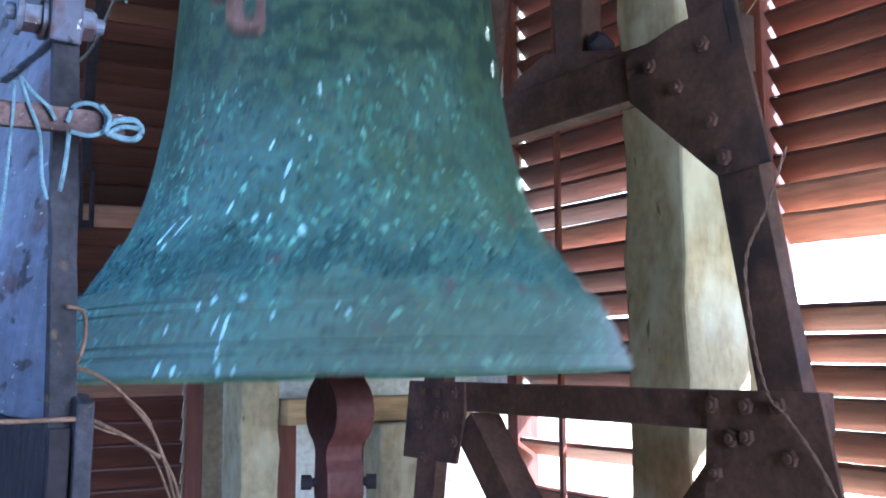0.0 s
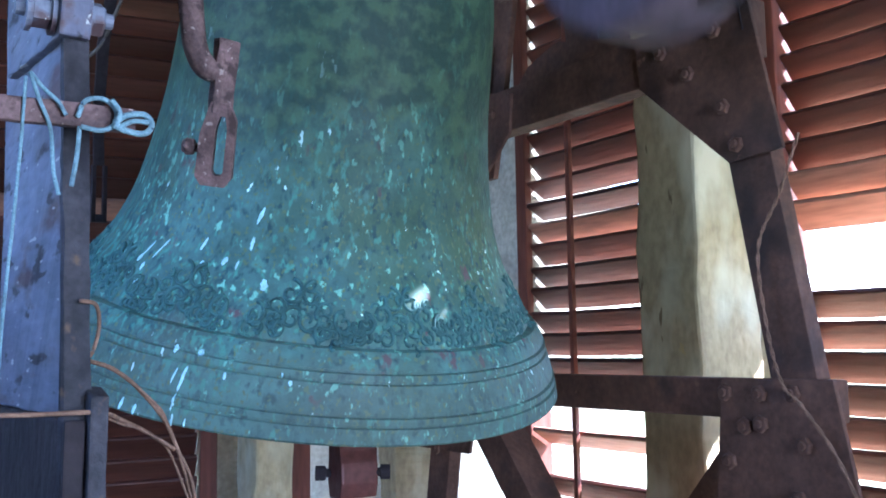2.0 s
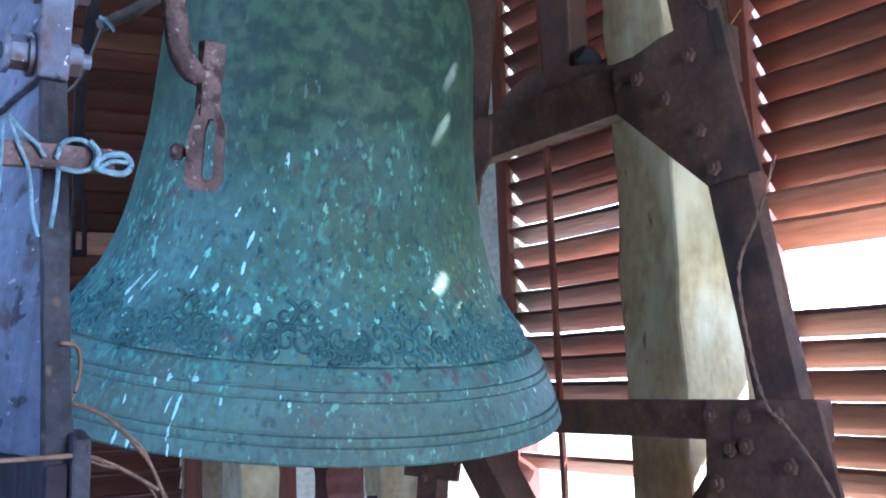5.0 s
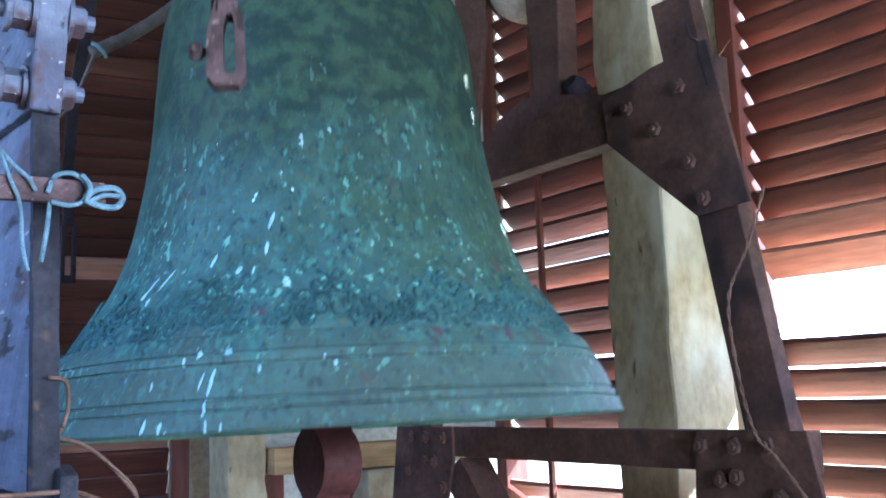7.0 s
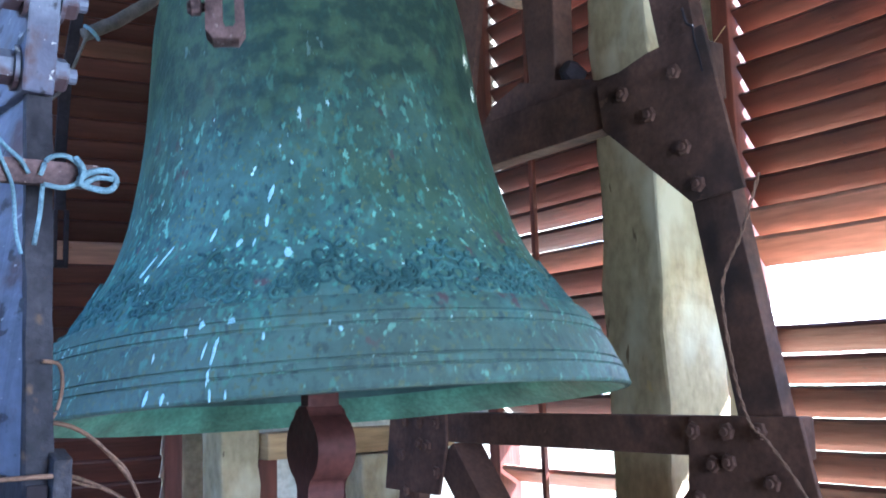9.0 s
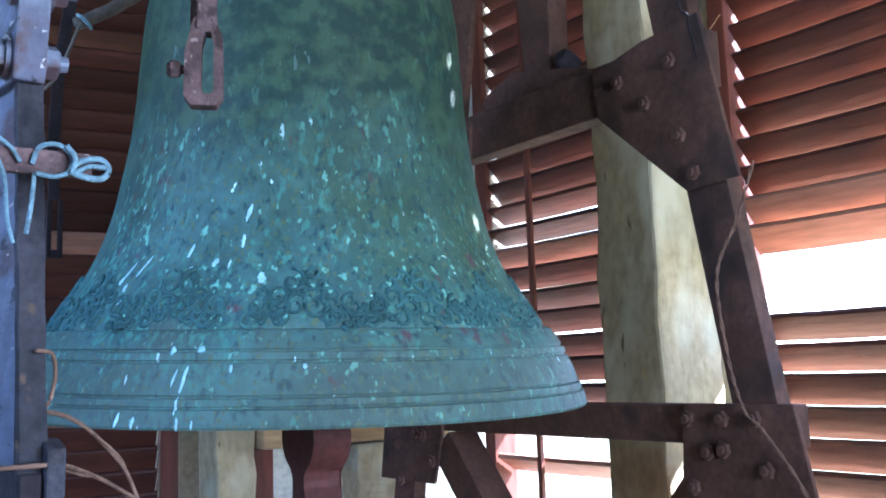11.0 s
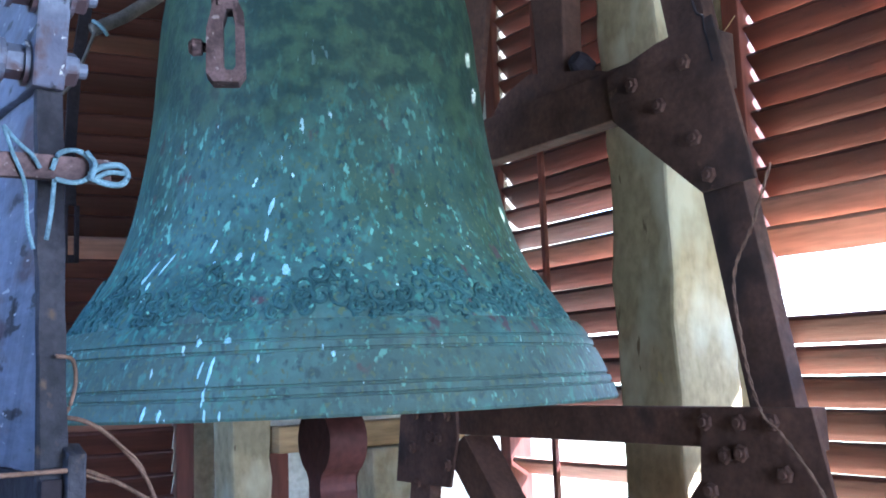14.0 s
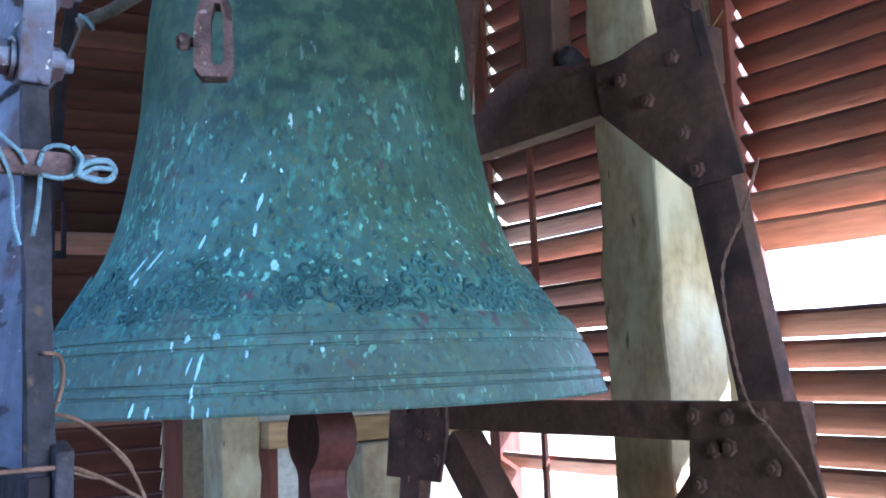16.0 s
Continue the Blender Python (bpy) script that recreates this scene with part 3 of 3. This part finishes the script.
for k, (ang, z, w, h, sl) in enumerate((
        (-130.8, -0.527, 0.012, 0.036, 0.25), (-131.3, -0.584, 0.012, 0.030, 0.0), (-136.0, -0.835, 0.010, 0.055, 0.15), (-137.6, -0.830, 0.007, 0.030, 0.2), (-136.4, -0.875, 0.008, 0.034, 0.0),
        (-135.8, -0.905, 0.008, 0.024, -0.1), (-145.8, -0.900, 0.011, 0.026, 0.2), (-143.0, -0.903, 0.011, 0.022, 0.1), (-133.5, -0.906, 0.008, 0.016, 0.0), (-161.1, -0.655, 0.018, 0.020, 0.3),
        (-160.0, -0.635, 0.007, 0.036, 0.4), (-158.6, -0.668, 0.012, 0.018, 0.0), (-157.8, -0.695, 0.012, 0.016, 0.1), (-155.8, -0.625, 0.008, 0.045, 0.45), (-134.0, -0.784, 0.020, 0.013, 0.2),
        (-139.0, -0.785, 0.014, 0.015, 0.0), (-117.0, -0.812, 0.012, 0.011, 0.0), (-118.6, -0.800, 0.006, 0.010, 0.0), (-128.6, -0.815, 0.010, 0.014, 0.0), (-144.0, -0.600, 0.011, 0.030, 0.3),
        (-137.0, -0.625, 0.016, 0.018, 0.2), (-133.6, -0.628, 0.007, 0.018, 0.1), (-126.0, -0.655, 0.020, 0.022, 0.0), (-142.5, -0.637, 0.012, 0.014, 0.1))):
    splash(ang, z, w * 0.72, h, sl, k)

for k in range(2):
    for sgn in (-1, 1):
        part("hanger_strap", tube([(0.14 * sgn, -0.16 + 0.32 * k, 0.12), (0.14 * sgn, -0.13 + 0.26 * k, 0.42)], 0.022, 8), IRON, bell)
part("yoke", box((-0.62, -0.10, 0.30), (0.62, 0.10, 0.52), 0.015), IRON, bell, "heavy rusty steel yoke")
arm = part("lever", tube(smooth_line([(-0.55, -0.20, 0.36), (-0.575, -0.50, 0.15), (-0.590, -0.66, -0.07), (-0.583, -0.70, -0.19), (-0.574, -0.706, -0.235), (-0.555, -0.708, -0.260), (-0.530, -0.708, -0.260)], 6), 0.018, 10), LINK, bell, "pale rusty iron lever with a slotted eye", smooth=True)
part("bar", pitted_bar(box((-0.546, -0.723, -0.325), (-0.512, -0.697, -0.213), 0.005)), LINK, arm)


def eye_plate():
    """A slotted iron eye: an outline with a slot through it."""
    bm = bmesh.new()
    outer = [(-0.014, 0.070), (0.014, 0.070), (0.026, 0.045), (0.028, -0.042), (0.018, -0.057), (-0.017, -0.057), (-0.027, -0.044), (-0.026, 0.02)]
    inner = [(0.002, 0.050), (0.010, 0.050), (0.014, 0.03), (0.014, -0.035), (0.010, -0.040), (0.001, -0.040), (-0.003, -0.034), (-0.003, 0.03)]
    loops = []
    for y in (-0.016, 0.016):
        loops.append([[bm.verts.new((p[0], y, p[1])) for p in loop] for loop in (outer, inner)])
    k = len(outer)
    for i in range(k):
        i2 = (i + 1) % k
        for lo in loops:
            bm.faces.new((lo[0][i], lo[0][i2], lo[1][i2], lo[1][i]))
        for w in (0, 1):
            bm.faces.new((loops[0][w][i], loops[0][w][i2], loops[1][w][i2], loops[1][w][i]))
    bmesh.ops.transform(bm, matrix=pose(-0.528, -0.71, -0.378, 0, 0, -25), verts=bm.verts[:])
    return bm


part("yellow_mark", lathe([(0.0001, -0.006), (0.018, -0.004), (0.024, 0.002), (0.016, 0.008), (0.0001, 0.010)], 14, None, pose(0.005, 0.556, -0.812, 58, 0, 0)), YELLOW, bell, "dab of yellow paint")
eye = part("slotted_eye", eye_plate(), LINK, arm)
part("pin", lathe([(0.0001, 0), (0.007, 0), (0.007, 0.012), (0.012, 0.014), (0.013, 0.026), (0.008, 0.032), (0.0001, 0.033)], 12, None, pose(-0.545, -0.70, -0.380, 0, -90, -25)), LINK, arm)

# ---- the clapper: forged flat, it hangs still while the bell swings ----
clapper = thing("clapper", (1.045, 1.95, 2.30), 0, "red-painted forged iron clapper with a round ball", "clapper")
part("shaft", plate([(-0.017, 0.05), (0.017, 0.05), (0.020, -0.755), (-0.020, -0.755)], 0, -0.040, 0.040, 0.006), CLAPPER, clapper)
disc = [(0.078 * math.sin(radians(a)), -0.84 + 0.078 * math.cos(radians(a))) for a in range(22, 159, 8)]
disc = [(0.020, -0.745), (0.023, -0.757)] + disc + [(0.024, -0.920), (0.021, -0.935), (0.022, -0.950), (0.034, -0.975), (0.036, -1.02), (0.028, -1.055)]
ball = part("ball", plate(disc + [(-y, z) for y, z in reversed(disc)], 0, -0.047, 0.047, 0.006), CLAPPER, clapper)
part("cross_bolt", lathe([(0.0001, -0.085), (0.017, -0.085), (0.017, -0.063), (0.010, -0.06), (0.010, 0.06), (0.017, 0.063), (0.017, 0.085), (0.0001, 0.085)], 12, None, pose(0, 0, -1.0, 0, 90, -30)), BLACK, ball, "dark cross bolt")
part("hanger", tube([(0, 0, 0.045), (0, 0.0, 0.47)], 0.025, 8), IRON, clapper)

# ---- the near trestle: painted iron leg with gusset, bolts, bracket and cords ----
near = thing("bell_trestle", (0.218, 0, 0), 0, "paint-flecked iron leg of the bell frame with heavy bolts", "bell frame", "bell frame trestles")


def pitted(bm, cuts, amount=0.002):
    bmesh.ops.subdivide_edges(bm, edges=[e for e in bm.edges if (e.verts[0].co - e.verts[1].co).length > 0.15], cuts=cuts, use_grid_fill=True)
    for v in bm.verts:
        v.co += noise.noise_vector(v.co * 40.0) * amount + noise.noise_vector(v.co * 9.0) * amount
    return bm


part("leg", pitted(plate([(1.011, 1.512), (1.43, 1.512), (1.47, 3.2), (1.10, 3.2), (1.048, 1.90), (1.017, 1.62)], 0, 0.0, 0.016, 0.003), 30), PAINTED, near)
part("edge_flange", pitted(plate([(0.960, 0.0), (0.972, 0.0), (1.024, 1.62), (1.057, 1.90), (1.112, 3.2), (1.098, 3.2), (1.043, 1.90), (1.010, 1.62)], 0, -0.004, 0.022, 0.002), 40), FLANGE, near, "rough rusty flange edge")
part("gusset", pitted(plate([(1.030, 1.915), (1.36, 1.95), (1.40, 2.35), (0.94, 2.35), (0.988, 2.06)], 0, -0.012, 0.020, 0.003), 16), PAINTED, near)
# Rusty lower leg; its near-black colour also holds the shade down there.
part("foot", pitted(plate([(0.955, 0.0), (1.43, 0.0), (1.43, 1.511), (0.995, 1.511)], 0, -0.004, 0.016, 0.003), 24), BLACK, near, "rusty lower leg, darkened for shade")
part("lower_plate", pitted(plate([(0.985, 1.535), (1.02, 1.545), (1.00, 0.9), (0.955, 0.9)], 0, 0.017, 0.036, 0.003), 16), FLANGE, near)
for y, z in ((1.058, 1.948), (1.020, 2.018), (1.030, 2.13)):
    bolt = part("bolt", hexbolt(0.019, 0.026), PAINTED, near)
    bolt.matrix_basis = pose(-0.012, y, z, 15, 0, 0)
    part("washer", lathe([(0.0001, 0), (0.024, 0), (0.024, 0.006), (0.0001, 0.006)], 18, None, pose(-0.024, 0, 0, 0, -90, 0) @ pose(0, 0, 0)), PAINTED, bolt)
    nut = part("nut", hexbolt(0.019, 0.02), PAINTED, near)
    nut.matrix_basis = pose(0.020, y, z, 0, 0, 180)
part("bracket", pitted(box((-0.14, 0.978, 1.806), (0.056, 0.990, 1.831), 0.002), 6, 0.001), LINK, near, "rusty flat iron bracket")

# cyan cord knotted on the bracket
cord = new("cord")
tagged(cord, "knotted cyan plastic cord on the iron bracket", "cord")


def strand(points, r=0.0026, mat_=None, parent=None, n=8):
    return part("strand", tube(smooth_line(points, n), r, 7), mat_ or ROPE, parent or cord, smooth=True)


strand([(0.215, 0.974, 1.815), (0.222, 0.972, 1.832), (0.238, 0.970, 1.836), (0.252, 0.970, 1.826), (0.250, 0.970, 1.810), (0.236, 0.970, 1.803), (0.218, 0.971, 1.805)])
strand([(0.250, 0.968, 1.812), (0.262, 0.968, 1.821), (0.280, 0.968, 1.824), (0.288, 0.968, 1.814), (0.280, 0.968, 1.804), (0.262, 0.968, 1.805), (0.248, 0.968, 1.811)], 0.0034)
strand([(0.246, 0.966, 1.835), (0.254, 0.964, 1.822), (0.250, 0.964, 1.805)], 0.003)
strand([(0.252, 0.967, 1.806), (0.268, 0.967, 1.8155), (0.284, 0.967, 1.816)], 0.0028)
strand([(0.170, 0.974, 1.855), (0.178, 0.973, 1.83), (0.190, 0.974, 1.80), (0.194, 0.976, 1.76), (0.200, 0.977, 1.735)], 0.0022)
strand([(0.218, 0.975, 1.806), (0.216, 0.976, 1.775), (0.212, 0.978, 1.745)], 0.0024)
strand([(0.166, 0.975, 1.85), (0.164, 0.976, 1.79), (0.160, 0.977, 1.72), (0.152, 0.978, 1.60), (0.150, 0.978, 1.52)], 0.0018)
strand([(0.170, 0.974, 1.855), (0.182, 0.972, 1.84), (0.196, 0.972, 1.828), (0.204, 0.972, 1.815)], 0.0022)

# wires wound round the leg
wires = new("wire")
tagged(wires, "old twisted brown wires wound round the iron leg", "wire")
strand([(0.236, 1.01, 1.572), (0.280, 1.08, 1.562), (0.319, 1.12, 1.540), (0.352, 1.12, 1.501), (0.368, 1.12, 1.467), (0.391, 1.12, 1.405), (0.40, 1.12, 1.25)], 0.0026, WIRE, wires)
strand([(0.319, 1.118, 1.540), (0.348, 1.12, 1.512), (0.360, 1.12, 1.485), (0.380, 1.12, 1.43), (0.392, 1.12, 1.36), (0.39, 1.12, 1.2)], 0.0018, WIRE, wires)
strand([(0.11, 0.985, 1.523), (0.18, 0.990, 1.520), (0.246, 0.992, 1.519), (0.294, 1.08, 1.504), (0.333, 1.12, 1.486), (0.366, 1.12, 1.464)], 0.0026, WIRE, wires)
strand([(0.246, 0.994, 1.517), (0.296, 1.08, 1.499), (0.330, 1.12, 1.489), (0.360, 1.125, 1.463), (0.385, 1.12, 1.40)], 0.0016, WIRE, wires)
strand([(0.228, 1.00, 1.632), (0.246, 1.01, 1.628), (0.252, 1.02, 1.605), (0.246, 1.02, 1.58), (0.236, 1.01, 1.572)], 0.0022, WIRE, wires)

# ---- behind the bell: iron strap and conduit ----
strap = thing("hanging_strap", (0, 0, 0), 0, "dark iron strap with a hook, hanging beside the bell", "strap")
part("bar", plate([(0.632, 2.10), (0.662, 2.10), (0.658, 2.25), (0.668, 2.45), (0.708, 2.75), (1.02, 4.395), (0.98, 4.395), (0.676, 2.75), (0.636, 2.45), (0.628, 2.25)], 1, 2.69, 2.702, 0.003), BLACK, strap)
for x0, x1, z0, z1 in ((0.628, 0.640, 1.94, 2.10), (0.658, 0.670, 1.94, 2.10), (0.640, 0.658, 1.94, 1.962)):
    part("fork", box((x0, 2.688, z0), (x1, 2.704, z1), 0.002), BLACK, strap)
conduit = new("conduit")
tagged(conduit, "dusty brown cable conduit tied beside an iron strap", "conduit")
part("pipe", tube(smooth_line([(0.690, 2.66, 2.600), (0.745, 2.66, 2.635), (0.806, 2.66, 2.679), (0.966, 2.66, 2.829), (1.5, 2.66, 3.42), (2.35, 2.66, 4.4)], 6), 0.019, 12), CONDUIT, conduit, smooth=True)
part("tie", tube(smooth_line([(0.690, 2.652, 2.625), (0.700, 2.636, 2.612), (0.716, 2.636, 2.598), (0.728, 2.65, 2.590)], 4), 0.006, 6), ROPE, conduit)
part("wire", tube(smooth_line([(0.700, 2.655, 2.606), (0.673, 2.655, 2.527), (0.639, 2.67, 2.439), (0.600, 2.69, 2.395), (0.570, 2.69, 2.385)], 6), 0.005, 8), CONDUIT, conduit, smooth=True)

# ---- drum weight above the far beam, which dips into view once ----
weight = thing("drum_weight", (1.43, 1.34, 2.95), 0, "dark round iron drum weight on a pale arm", "weight")
part("drum", lathe([(0.0001, -0.10), (0.285, -0.10), (0.30, -0.085), (0.30, 0.085), (0.285, 0.10), (0.0001, 0.10)], 64, None, pose(0, 0, 0, 0, 90, 0)), DRUM, weight, smooth=False)
part("boss", box((-0.03, -0.20, -0.285), (0.03, -0.14, -0.235), 0.004), BLACK, weight)
part("arm", tube([(0.0, 0.15, -0.12), (-0.06, 0.45, -0.05), (-0.08, 0.75, 0.10)], 0.03, 10), CLAY, weight)


# ---- what moves ----
SWING = [  # seconds, degrees by which the bell leans away from the camera
    (0, -1.77), (0.25, -12.48), (0.5, -19.13), (0.75, -20.3), (1, -15.68), (1.25, -7.2), (1.5, 2.62), (1.75, 11.57),
    (2, 16.35), (2.25, 16.17), (2.5, 11.25), (2.75, 2.57), (3, -6.21), (3.25, -12.9), (3.5, -15.86), (3.75, -13.85),
    (4, -8.26), (4.25, -1.08), (4.5, 6.04), (4.75, 10.95), (5, 12.39), (5.25, 10.18), (5.5, 5.04), (5.75, -0.95),
    (6, -6.29), (6.25, -9.46), (6.5, -9.66), (6.75, -6.97), (7, -2.3), (7.25, 2.52), (7.5, 6.61), (7.75, 8.47),
    (8, 7.7), (8.25, 5.19), (8.5, 1.48), (8.75, -2.32), (9, -5.08), (9.25, -6.42), (9.5, -4.3), (9.75, -2.3),
    (10, 0.4), (10.25, 2.5), (10.5, 3.5), (10.75, 3.5), (11, 2.6), (11.3, 1.4), (11.5, 0.58), (11.75, -0.1),
    (12, -0.3), (16, -0.25),
]
DIP = [(0.0, 0.0), (1.8, 0.0), (1.9, -0.12), (2.0, -0.43), (2.1, -0.48), (2.2, -0.43), (2.3, -0.12), (2.4, 0.0), (16.0, 0.0)]


def motions():
    walk(bell, [(t, pose(*PIVOT, a, 0, 0)) for t, a in SWING])
    walk(weight, [(t, pose(1.43, 1.34, 2.95 + d)) for t, d in DIP])


motions()
